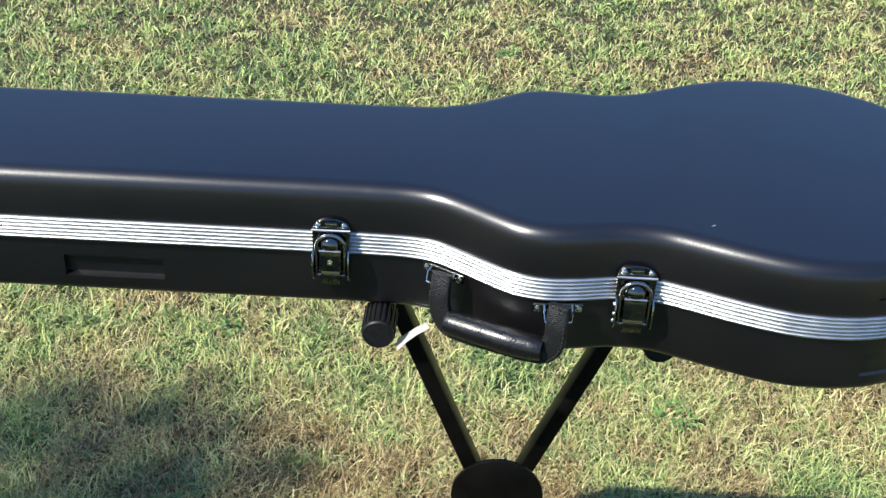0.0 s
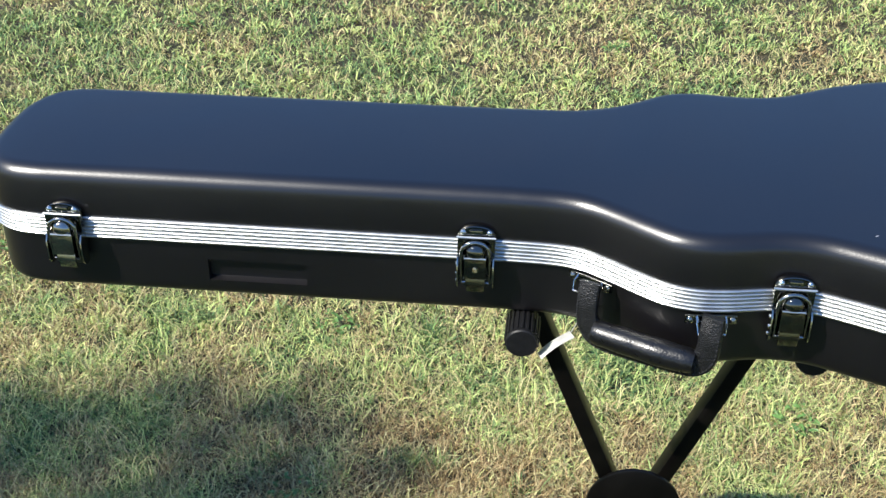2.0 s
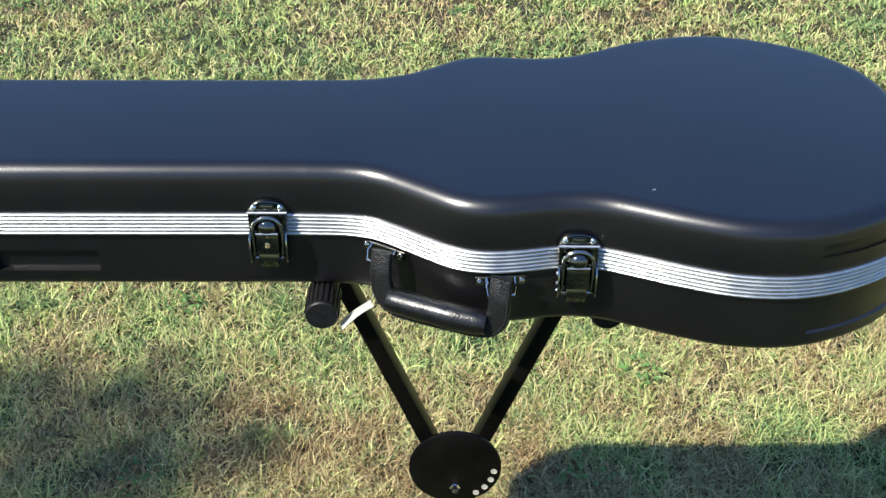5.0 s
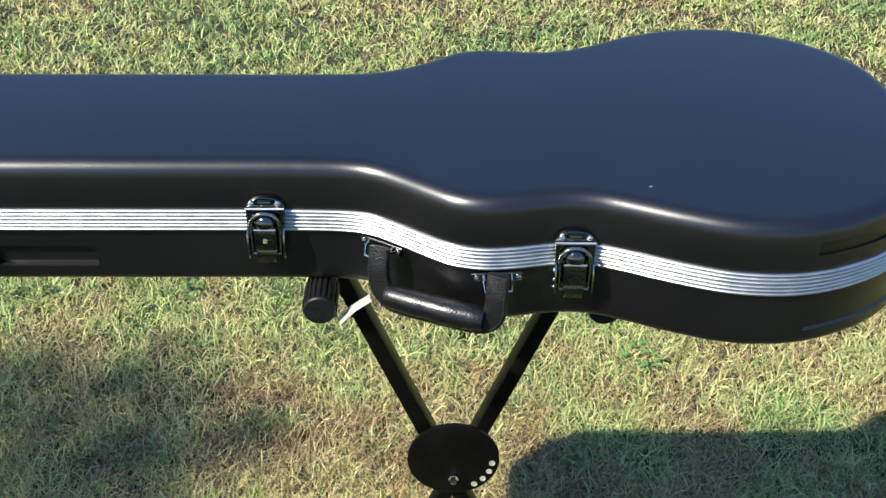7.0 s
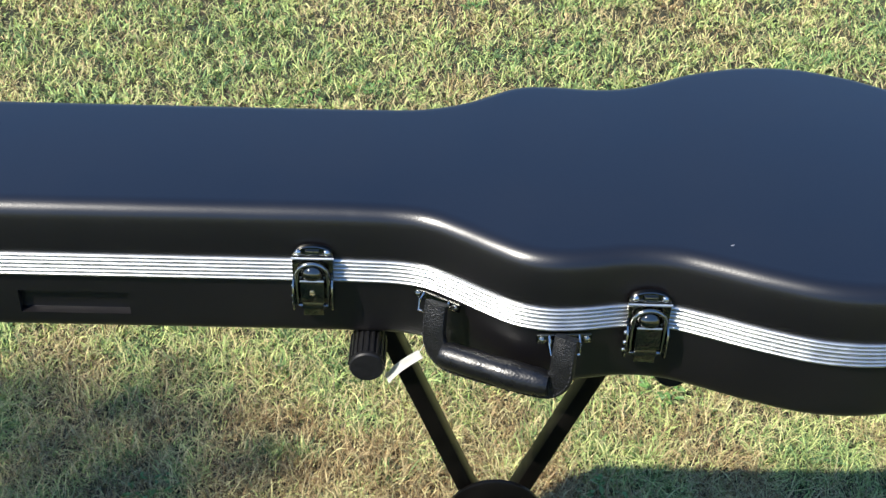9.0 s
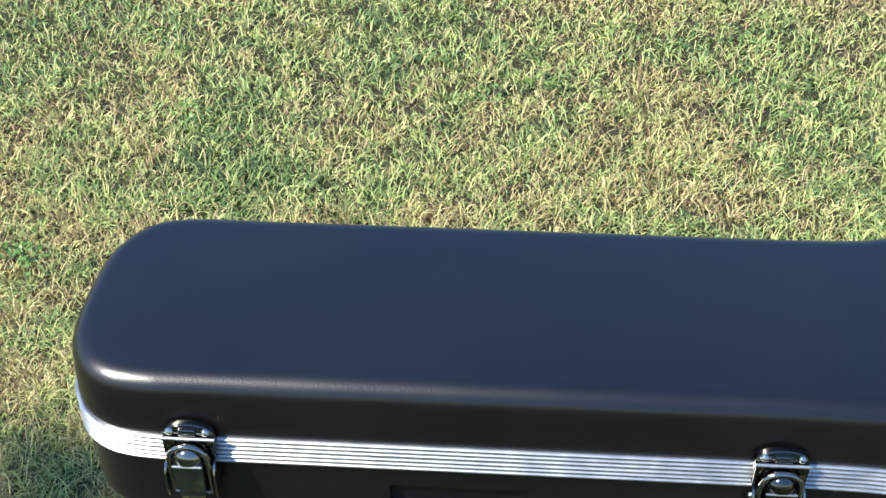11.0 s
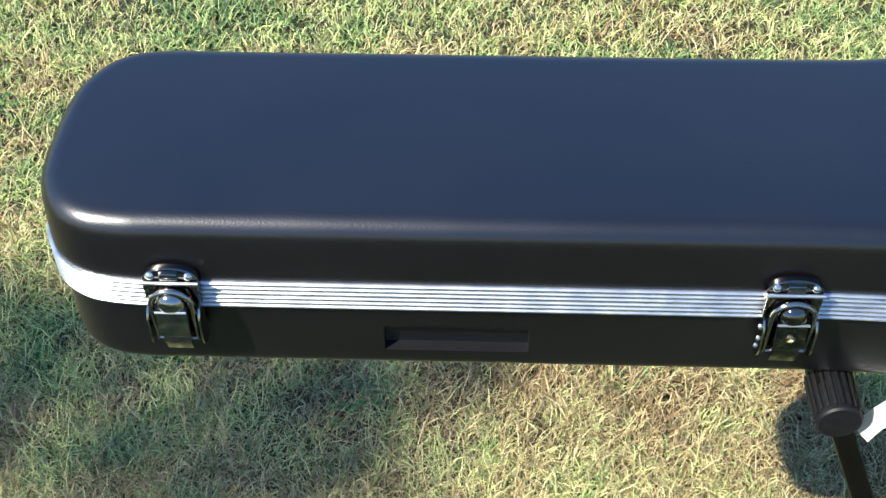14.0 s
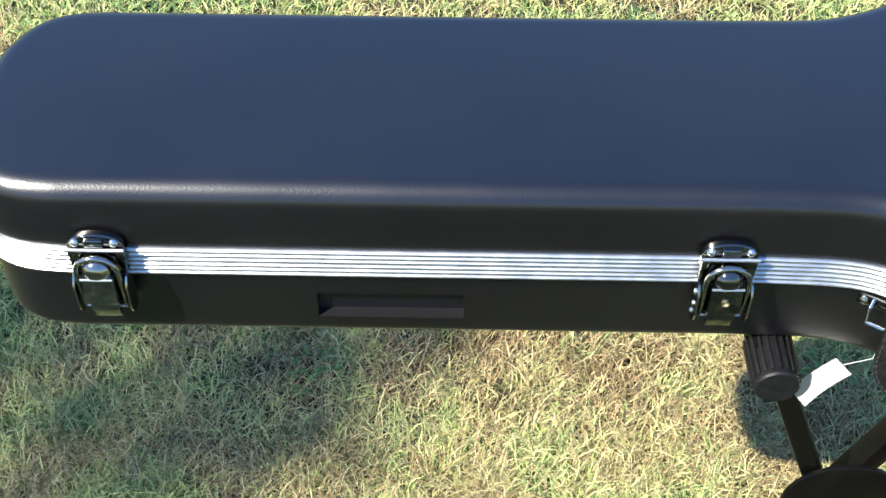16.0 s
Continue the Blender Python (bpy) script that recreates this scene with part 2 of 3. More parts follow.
def strip_mesh(name, label, centre, side, tone):
    """Links many narrow blades as one mesh. centre: (blade, step, 3), root to tip; side: half-width vectors at all steps but the tip."""
    count, steps = centre.shape[:2]
    pairs = np.stack([centre[:, :-1] - side, centre[:, :-1] + side], 2).reshape(count, -1, 3)
    verts = np.concatenate([pairs, centre[:, -1:]], 1)
    per = verts.shape[1]
    pattern, sizes = [], []
    for k in range(steps - 2):
        pattern += [2 * k, 2 * k + 1, 2 * k + 3, 2 * k + 2]
        sizes.append(4)
    pattern += [per - 3, per - 2, per - 1]
    sizes.append(3)
    loops = ((np.arange(count) * per)[:, None] + np.array(pattern)).reshape(-1)
    begins = np.concatenate([[0], np.cumsum(sizes)[:-1]])
    starts = ((np.arange(count) * len(pattern))[:, None] + begins).reshape(-1)
    me = bpy.data.meshes.new(name)
    me.vertices.add(count * per)
    me.vertices.foreach_set("co", verts.astype(np.float32).reshape(-1))
    me.loops.add(len(loops))
    me.loops.foreach_set("vertex_index", loops.astype(np.int32))
    me.polygons.add(len(starts))
    me.polygons.foreach_set("loop_start", starts.astype(np.int32))
    me.update(calc_edges=True)
    me.attributes.new("tone", "FLOAT", "POINT").data.foreach_set("value", np.repeat(np.clip(tone, 0.0, 1.0), per).astype(np.float32))
    me.materials.append(BLADE)
    tagged(new(name, me), label, "grass", kind="stuff")


def bent(rng, x, y, z, heading, lean, length, wide, segments):
    """Centre lines and half-widths of blades that start at lean * 0.35 and droop further along their length."""
    count = len(x)
    pts, at = [np.stack([x, y, z], 1)], np.stack([x, y, z], 1)
    curl = rng.normal(0, 0.85, count)
    for k in range(segments):
        f = (k + 0.5) / segments
        a = np.minimum(lean * (0.35 + 1.15 * f), np.radians(118))
        h = heading + curl * f
        at = at + np.stack([np.cos(h) * np.sin(a), np.sin(h) * np.sin(a), np.cos(a)], 1) * (length / segments)[:, None]
        at[:, 2] = np.maximum(at[:, 2], 0.003)
        pts.append(at)
    # blades are twisted, so that some show their face and some their edge
    turn = heading + np.pi / 2 + rng.normal(0, 0.35, count)
    tilt = rng.normal(0, 0.5, count)
    s = np.stack([np.cos(turn) * np.cos(tilt), np.sin(turn) * np.cos(tilt), np.sin(tilt)], 1) * (wide / 2)[:, None]
    taper = np.linspace(1.0, 0.62, segments)
    return np.stack(pts, 1), s[:, None, :] * taper[None, :, None]


def fan(rng, count, y0, y1):
    """Places on the lawn beyond the case, thinning with distance."""
    near, far = (1 + y0) ** -0.55, (1 + y1) ** -0.55
    y = (near - rng.random(count) * (near - far)) ** (-1 / 0.55) - 1
    return -0.06 - 0.04 * y + (rng.random(count) - 0.5) * 2 * (0.36 + 0.63 * (1 + y)), y


# where single taller, fresher tufts stand
TALL = [(-0.106, 0.838), (-0.37, 1.09), (0.322, 0.881), (-0.439, 0.773), (-0.184, 1.073), (-0.544, 1.719), (0.229, 1.735), (0.045, 0.766), (-0.18, 0.836), (-0.441, 0.815), (-0.182, 1.277), (-0.727, 0.589)]


def tufts(name, label, seed, count, each):
    """Tufts of curved blades fanning out from shared roots."""
    rng = np.random.default_rng(seed)
    cx, cy = fan(rng, count, 0.34, 4.8)
    spots = np.array([(a + rng.normal(0, 0.016), b + rng.normal(0, 0.012)) for a, b in TALL for _ in range(9)])
    cx, cy = np.concatenate([cx, spots[:, 0]]), np.concatenate([cy, spots[:, 1]])
    tall = np.arange(len(cx)) >= count
    g = greenness(cx, cy) + rng.normal(0, 0.10, len(cx))
    g[tall] = rng.uniform(0.62, 0.9, tall.sum())
    size = rng.uniform(0.75, 1.2, len(cx)) * (0.62 + 0.76 * patches(cx, cy, 0.07, 8)) * np.where(tall, 1.25, 1.0)
    flat = rng.uniform(0.75, 1.15, len(cx)) * np.where(tall, 0.55, 1.0)
    k = np.repeat(np.arange(len(cx)), each)
    n = len(k)
    grow = (1 + cy[k]) ** 0.72 * 0.9
    heading = rng.uniform(0, 2 * np.pi, n)
    spread = 0.011 * grow * np.sqrt(rng.random(n))
    x, y = cx[k] + np.cos(heading) * spread, cy[k] + np.sin(heading) * spread
    lean = np.radians(np.clip(94 * rng.beta(3.2, 1.25, n) * flat[k], 4, 100))
    length = rng.uniform(0.014, 0.043, n) * size[k]
    wide = 0.0020 * grow * rng.uniform(0.6, 1.35, n)
    centre, side = bent(rng, x, y, np.full(n, -0.003) + 0.010 * rng.random(n) ** 2, heading, lean, length, wide, 3)
    tone = g[k] + rng.normal(0, 0.10, n)
    dead = rng.random(n) < 0.12
    tone[dead] = rng.uniform(0.02, 0.30, dead.sum())
    strip_mesh(name, label, centre, side, tone)


def thatch(name, label, seed, count):
    """Dry cut stalks lying flat between the tufts, in every direction."""
    rng = np.random.default_rng(seed)
    x, y = fan(rng, count, 0.34, 4.8)
    grow = (1 + y) ** 0.5
    length = rng.uniform(0.018, 0.070, count)
    lean = np.radians(rng.uniform(48, 84, count))
    centre, side = bent(rng, x, y, rng.uniform(0.002, 0.015, count), rng.uniform(0, 2 * np.pi, count), lean, length, 0.0013 * grow * rng.uniform(0.6, 1.4, count), 2)
    tone = np.where(rng.random(count) < 0.45, rng.uniform(0.0, 0.10, count), rng.uniform(0.06, 0.34, count)) + 0.8 * np.clip(greenness(x, y) - 0.38, 0, 1)
    strip_mesh(name, label, centre, side, tone)


def wider_lawn(name, label, seed, count):
    """The lawn all round, in coarser blades."""
    rng = np.random.default_rng(seed)
    r, a = 7.5 * np.sqrt(rng.random(int(count * 1.25))), rng.uniform(0, 2 * np.pi, int(count * 1.25))
    x, y = r * np.cos(a), r * np.sin(a) + 1.0
    keep = ~((y > 0.34) & (y < 4.8) & (np.abs(x + 0.06 + 0.04 * y) < 0.36 + 0.63 * (1 + y)))
    x, y = x[keep][:count], y[keep][:count]
    n = len(x)
    lean = np.radians(rng.uniform(48, 88, n))
    centre, side = bent(rng, x, y, rng.uniform(-0.003, 0.015, n), rng.uniform(0, 2 * np.pi, n), lean, rng.uniform(0.04, 0.085, n), 0.0185 * rng.uniform(0.5, 1.3, n), 2)
    tone = greenness(x, y) + rng.normal(0, 0.16, n)
    strip_mesh(name, label, centre, side, tone)


lawn()
GRASS = "short sun-dried lawn grass, straw and green"
tufts("grass", GRASS, 1, 37000, 9)
thatch("thatch", "bleached dry grass stalks lying on the lawn", 2, 130000)
wider_lawn("grass", GRASS, 3, 255000)


def weeds():
    """Low rosettes of broad leaves scattered in the lawn."""
    rng = random.Random(11)
    verts, faces = [], []
    spots = [(-0.367, 0.709), (-0.385, 1.27), (0.595, 1.03), (0.58, 2.23), (-0.55, 2.93), (-1.19, 1.49)] + [(rng.uniform(-1.5, 1.3), rng.uniform(0.6, 3.6)) for _ in range(9)]
    for cx, cy in spots:
        for _ in range(rng.randint(26, 44)):
            a, r = rng.uniform(0, 6.283), 0.055 * rng.random() ** 0.6
            p = Vector((cx + r * math.cos(a), cy + r * math.sin(a), rng.uniform(0.018, 0.040)))
            w, l = rng.uniform(0.0025, 0.005), rng.uniform(0.006, 0.012)
            e = Euler((rng.uniform(-0.6, 0.6), rng.uniform(-0.6, 0.6), rng.uniform(0, 6.283))).to_matrix()
            i = len(verts)
            verts += [p + e @ Vector(v) for v in ((0, -l, 0), (w, -l * 0.3, 0.002), (w * 0.8, l * 0.5, 0.003), (0, l, 0), (-w * 0.8, l * 0.5, 0.003), (-w, -l * 0.3, 0.002))]
            faces.append(tuple(range(i, i + 6)))
    me = bpy.data.meshes.new("weeds")
    me.from_pydata(verts, [], faces)
    me.materials.append(WEED)
    tagged(new("weeds", me), "low green broad-leaved weeds among the grass", "weeds", kind="stuff")


weeds()

# ---- guitar case ----
# half-width of the case against the distance along it, from the head end to the tail
HALF = [(-0.469, 0.0), (-0.468, 0.030), (-0.463, 0.055), (-0.449, 0.080), (-0.428, 0.094), (-0.400, 0.0985), (-0.370, 0.0985),
        (-0.24, 0.0985), (-0.1445, 0.0985), (0.022, 0.0985), (0.055, 0.099), (0.088, 0.1005), (0.113, 0.1065), (0.138, 0.1225), (0.164, 0.142), (0.188, 0.158),
        (0.214, 0.1652), (0.242, 0.1645), (0.280, 0.159), (0.312, 0.161), (0.340, 0.171), (0.380, 0.188), (0.425, 0.203),
        (0.468, 0.2068), (0.505, 0.201), (0.540, 0.187), (0.566, 0.1715), (0.588, 0.153), (0.609, 0.127), (0.624, 0.098), (0.633, 0.058), (0.636, 0.0)]


def bow(x):
    """The body sits a little off the neck's axis, and its shoulder is slimmer at the back."""
    u = min(max((x - 0.08) / 0.25, 0), 1)
    w = min(max((x - 0.12) / 0.25, 0), 1)
    return 0.006 * u * u * (3 - 2 * u), 0.013 * math.sin(math.pi * w) + 0.008 * math.exp(-((x - 0.15) / 0.04) ** 2)


def outline():
    """The closed outline, anticlockwise from the head end along the front, with its outward normals."""
    half = []
    for i in range(len(HALF) - 1):
        straight = -0.38 < HALF[i][0] < 0.01
        seg = spline([HALF[max(i - 1, 0)], HALF[i], HALF[i + 1], HALF[min(i + 2, len(HALF) - 1)]], 4)[4:8]
        half += [Vector(HALF[i])] if straight else seg
    half.append(Vector(HALF[-1]))
    front = [Vector((p.x, AXIS + bow(p.x)[0] - p.y)) for p in half]
    back = [Vector((p.x, AXIS + bow(p.x)[0] + p.y - bow(p.x)[1])) for p in half[-2:0:-1]]
    pts = front + back
    n = len(pts)
    normals = []
    for i in range(n):
        t = (pts[(i + 1) % n] - pts[i - 1]).normalized()
        normals.append(Vector((t.y, -t.x)))
    return pts, normals


OUT, NORMAL = outline()


def loft(profile, close=True, pockets=()):
    """Sweeps (outward, height) pairs round the outline. pockets: (x from, x to, upper ring, lower ring, depth) pressed into the front."""
    bm = bmesh.new()
    n = len(OUT)
    rings = [[bm.verts.new((p.x + q.x * o, p.y + q.y * o, z)) for p, q in zip(OUT, NORMAL)] for o, z in profile]
    cut = {}
    for x0, x1, ja, jb, depth in pockets:
        cols = [i for i in range(n // 2) if OUT[i].x >= x0 - 1e-4 and OUT[i + 1].x <= x1 + 1e-4]
        for i in cols:
            cut[i] = (ja, jb)
        idx = cols + [cols[-1] + 1]
        hi, lo = profile[ja], profile[jb]
        top = [bm.verts.new((OUT[i].x + NORMAL[i].x * (hi[0] - depth), OUT[i].y + NORMAL[i].y * (hi[0] - depth), hi[1] - 0.001)) for i in idx]
        low = [bm.verts.new((OUT[i].x + NORMAL[i].x * (lo[0] - depth), OUT[i].y + NORMAL[i].y * (lo[0] - depth), lo[1] + 0.0021)) for i in idx]
        for row, inner in ((ja, top), (jb, low)):
            for k in range(len(idx) - 1):
                bm.faces.new((rings[row][idx[k]], rings[row][idx[k + 1]], inner[k + 1], inner[k]))
        for k in range(len(idx) - 1):
            bm.faces.new((top[k], top[k + 1], low[k + 1], low[k]))
        for k in (0, -1):
            bm.faces.new((rings[ja][idx[k]], top[k], low[k], rings[jb][idx[k]]))
    for j in range(len(rings) - 1):
        for i in range(n):
            c = cut.get(i)
            if c and c[0] <= j < c[1]:
                continue
            k = (i + 1) % n
            bm.faces.new((rings[j][i], rings[j][k], rings[j + 1][k], rings[j + 1][i]))
    if close:
        for ring in (rings[0], rings[-1]):
            bm.faces.new((ring[0], ring[1], ring[n - 1]))
            for i in range(1, n // 2 - 1):
                bm.faces.new((ring[i], ring[i + 1], ring[n - i - 1], ring[n - i]))
            bm.faces.new((ring[n // 2 - 1], ring[n // 2], ring[n // 2 + 1]))
    else:
        for i in range(n):
            k = (i + 1) % n
            bm.faces.new((rings[-1][i], rings[-1][k], rings[0][k], rings[0][i]))
    return bm


def fillet(out, z, r, up, steps=7):
    """A quarter round from a wall at (out, z - r) to a flat top at height z."""
    return [(out - r + r * math.cos(radians(90 * k / steps)), z + up * (-r + r * math.sin(radians(90 * k / steps)))) for k in range(steps + 1)]


# chrome at half brightness, its reflections dimmed in the colour
chrome_bail = chrome("chrome_mid_reflections", (0.38, 0.37, 0.34), 0.10)


def latch(case, x, y, turn, keyed):
    """A chromed draw latch: strike plate on the lid, base plate on the lower shell, bail and lever between."""
    at = pose(x, y, 0, 0, 0, turn)
    bm = bmesh.new()
    # base plate with rounded lower end, standing against the shell
    sec = [(-0.0165, -0.020), (0.0165, -0.020)] + [(0.0165 * math.cos(a), -0.040 - 0.0105 * math.sin(a)) for a in (math.pi * k / 10 for k in range(11))]
    a = [bm.verts.new((u, -0.0022, v)) for u, v in sec]
    b = [bm.verts.new((u, 0.004, v)) for u, v in sec]
    bm.faces.new(a)
    bm.faces.new(b[::-1])
    for k in range(len(sec)):
        j = (k + 1) % len(sec)
        bm.faces.new((a[k], b[k], b[j], a[j]))
    plate = part("latch", bm, DARK, case, "chromed steel draw latch", m=at)
    # cheeks: rounded flanges on both sides, out to the lever's hinge
    for u in (-0.0165, 0.0165):
        bm = bmesh.new()
        sec = [(0.002, -0.014), (-0.008, -0.014), (-0.0125, -0.020)] + [(-0.0125 + 0.0085 * (1 - math.cos(a)), -0.036 - 0.0115 * math.sin(a)) for a in (math.pi / 2 * k / 6 for k in range(7))] + [(0.002, -0.0475)]
        a = [bm.verts.new((u - 0.0007, p, v)) for p, v in sec]
        b = [bm.verts.new((u + 0.0007, p, v)) for p, v in sec]
        bm.faces.new(a)
        bm.faces.new(b[::-1])
        for k in range(len(sec)):
            j = (k + 1) % len(sec)
            bm.faces.new((a[k], b[k], b[j], a[j]))
        cheek = part("cheek", bm, chrome_bail, plate)
        for p, v in () if u > 0 else ((-0.0052, -0.0225), (-0.0062, -0.0320), (-0.0045, -0.0405)):
            bm = bmesh.new()
            turned(bm, [(0.0021, 0.0), (0.0019, 0.0009), (0.0011, 0.0016), (0.0003, 0.0018)], 12, pose(u + math.copysign(0.0007, u), p, v) @ pose(0, 0, 0, 0, 90 if u > 0 else -90, 0))
            part("rivet", bm, CHROME, cheek)
    # strike plate: arched top pillowed towards its edge, dark band over the rail
    bm = bmesh.new()
    rings = []
    for f, out in ((1.0, 0.002), (1.0, -0.0018), (0.975, -0.0026), (0.94, -0.0030), (0.60, -0.0031)):
        sec = [(0.0176, -0.002), (0.0176, 0.008)] + [(0.0165 * math.cos(a), 0.0085 + 0.0078 * math.sin(a)) for a in (math.pi * k / 14 for k in range(1, 14))] + [(-0.0176, 0.008), (-0.0176, -0.002)]
        rings.append([bm.verts.new((u * f, out, 0.006 + (v - 0.006) * f)) for u, v in sec])
    for a, b in zip(rings, rings[1:]):
        for k in range(len(a)):
            j = (k + 1) % len(a)
            bm.faces.new((a[k], a[j], b[j], b[k]))
    bm.faces.new(rings[-1])
    box(bm, (0.0345, 0.0022, 0.019), pose(0, -0.0036, -0.0045, 5), 0.0008)
    part("strike_plate", bm, DARK, plate)
    bm = bmesh.new()
    box(bm, (0.0120, 0.0026, 0.0052), pose(0, -0.0040, 0.0105), 0.0012)
    part("strike_boss", bm, DIMMED, plate)
    bm = bmesh.new()
    tube(bm, [Vector((-0.0180, -0.0052, 0.0058)), Vector((0.0180, -0.0052, 0.0058))], disc_section(0.0013, 10))
    part("hem", bm, ALU, plate)
    # bail: a bent round bar arched over the lever's head
    ring = [Vector((0.0128 * math.cos(t), -0.0105, -0.0075 + 0.0112 * math.sin(t))) for t in (math.pi * k / 14 for k in range(15))]
    ring += [Vector((-0.0130, -0.0105, -0.020)), Vector((-0.0130, -0.0085, -0.040)), Vector((0.0130, -0.0085, -0.040)), Vector((0.0130, -0.0105, -0.020))]
    bm = bmesh.new()
    tube(bm, ring, disc_section(0.0019, 10), up=Vector((0, 1, 0)), closed=True)
    part("bail", bm, chrome_bail, plate)
    # lever: domed head, flat tongue between two raised bars, curled end
    bm = bmesh.new()
    dome = [(0.0, -0.0160), (0.0040, -0.0156), (0.0070, -0.0142), (0.0090, -0.0118), (0.0098, -0.006)]
    turned(bm, [(r + 0.0001, -h) for r, h in dome][::-1], 24, pose(0, 0, -0.0075) @ pose(0, 0, 0, 90))
    box(bm, (0.0205, 0.0050, 0.0225), pose(0, -0.0125, -0.0215, -5), 0.0014)
    box(bm, (0.0182, 0.0026, 0.010), pose(0, -0.0108, -0.0365, -14), 0.0010)
    box(bm, (0.0172, 0.0024, 0.011), pose(0, -0.0098, -0.0445, 16), 0.0010)
    # the left lever mirrors lit grass, the others dark: put into the colour
    part("lever", bm, chrome_bail if x < -0.2 else DARK, plate)
    for v, d in ((-0.0105, -0.0152), (-0.0320, -0.0142)):
        bm = bmesh.new()
        tube(bm, [Vector((-0.0100, d, v)), Vector((0.0100, d, v))], disc_section(0.0008, 8))
        part("lever_bar", bm, ALU, plate)
    for u, v in ((-0.0120, 0.0102), (0.0120, 0.0102)):
        bm = bmesh.new()
        turned(bm, [(0.0030, 0.0), (0.0028, 0.0011), (0.0017, 0.0021), (0.0004, 0.0024)], 14, pose(u, -0.0030, v) @ pose(0, 0, 0, 90))
        part("rivet", bm, CHROME, plate)
    if keyed:
        bm = bmesh.new()
        turned(bm, [(0.0026, 0.0), (0.0026, 0.0012), (0.0014, 0.0016), (0.0010, 0.0006)], 16, pose(0, -0.0150, -0.0225) @ pose(0, 0, 0, 90))
        part("keyhole", bm, BRASS, plate, "small brass keyhole rosette")


def carrying_handle(case):
    """Two chromed mounts, an embossed strap bent into a U and a padded grip on its lower run."""
    a, b = Vector((0.1215, -0.0415, -0.016)), Vector((0.2265, -0.0845, -0.016))
    along = (b - a).normalized()
    out = Vector((along.y, -along.x, 0)).normalized()
    down = Vector((0, 0, -1))
    path = spline([a - out * 0.004, a + down * 0.018, a + down * 0.036 + along * 0.001, a + down * 0.048 + along * 0.0075, a + down * 0.0530 + along * 0.020 + out * 0.002,
                   a.lerp(b, 0.5) + down * 0.0535 + out * 0.003, b + down * 0.0530 - along * 0.020 + out * 0.002,
                   b + down * 0.048 - along * 0.0075, b + down * 0.036 - along * 0.001, b + down * 0.018, b - out * 0.004], 5)
    bm = bmesh.new()
    tube(bm, path, lambda u: slab_section(0.0200 + 0.0035 * math.exp(-((min(u, 1 - u) - 0.30) / 0.10) ** 2), 0.0085, 0.0032), up=out)
    handle = part("handle", bm, STRAP, case, "black leatherette carrying handle with padded grip")
    grip_path = spline([a + along * 0.010 + down * 0.0455 + out * 0.003, a.lerp(b, 0.33) + down * 0.0450 + out * 0.005,
                        a.lerp(b, 0.66) + down * 0.0460 + out * 0.005, b - along * 0.010 + down * 0.0465 + out * 0.003], 14)

    def swell(u):
        """Fuller in the middle, with soft folds in the padding."""
        return 1 + 0.17 * math.sin(math.pi * u) + 0.035 * math.sin(9.5 * u + 0.6) + 0.015 * math.sin(23 * u)
    bm = bmesh.new()
    tube(bm, grip_path, lambda u: [(s * swell(u), h * swell(u)) for s, h in disc_section(0.0106, 18)], up=out)
    part("grip", bm, GRIP, handle, "smooth padded black grip")
    for k in range(34):
        u = 0.10 + 0.80 * k / 33
        i = int(u * (len(path) - 1))
        q, t = path[i], (path[min(i + 1, len(path) - 1)] - path[i - 1]).normalized()
        bm = bmesh.new()
        box(bm, (0.0022, 0.0007, 0.0008), Matrix.Translation(q.lerp(path[min(i + 1, len(path) - 1)], u * (len(path) - 1) - i) + out * 0.0046 + t.cross(out) * 0.0082) @ t.to_track_quat("X", "Z").to_matrix().to_4x4())
        part("stitch", bm, STITCH, handle, smooth=False)
    for end, q in ((0, a), (1, b)):
        i = min(range(len(OUT) // 2), key=lambda k: abs(OUT[k].x - q.x - 0.002))
        p, nn = OUT[i], NORMAL[i]
        m = Matrix.Translation((p.x, p.y, -0.0275)) @ pose(0, 0, 0, 0, 0, math.degrees(math.atan2(nn.x, -nn.y)))
        bm = bmesh.new()
        box(bm, (0.046, 0.0035, 0.0085), pose(0, -0.0035, 0), 0.0016)
        part("handle_mount", bm, DARK, handle, "dark chromed handle mount", m=m)
        for u in (-0.0185, 0.0185):
            bm = bmesh.new()
            turned(bm, [(0.0034, 0.0), (0.0030, 0.0014), (0.0014, 0.0024), (0.0003, 0.0026)], 14, m @ pose(u, -0.0052, 0) @ pose(0, 0, 0, 90))
            part("rivet", bm, chrome_bail, handle)
        loop = [m @ Vector(v) for v in ((-0.0125, -0.004, 0.003), (-0.0125, -0.010, 0.000), (-0.0120, -0.014, -0.009), (0.0120, -0.014, -0.009), (0.0125, -0.010, 0.000), (0.0125, -0.004, 0.003))]
        bm = bmesh.new()
        tube(bm, loop, disc_section(0.0013), up=Vector((0.1, 0.3, 1)))
        part("ring", bm, CHROME, handle)


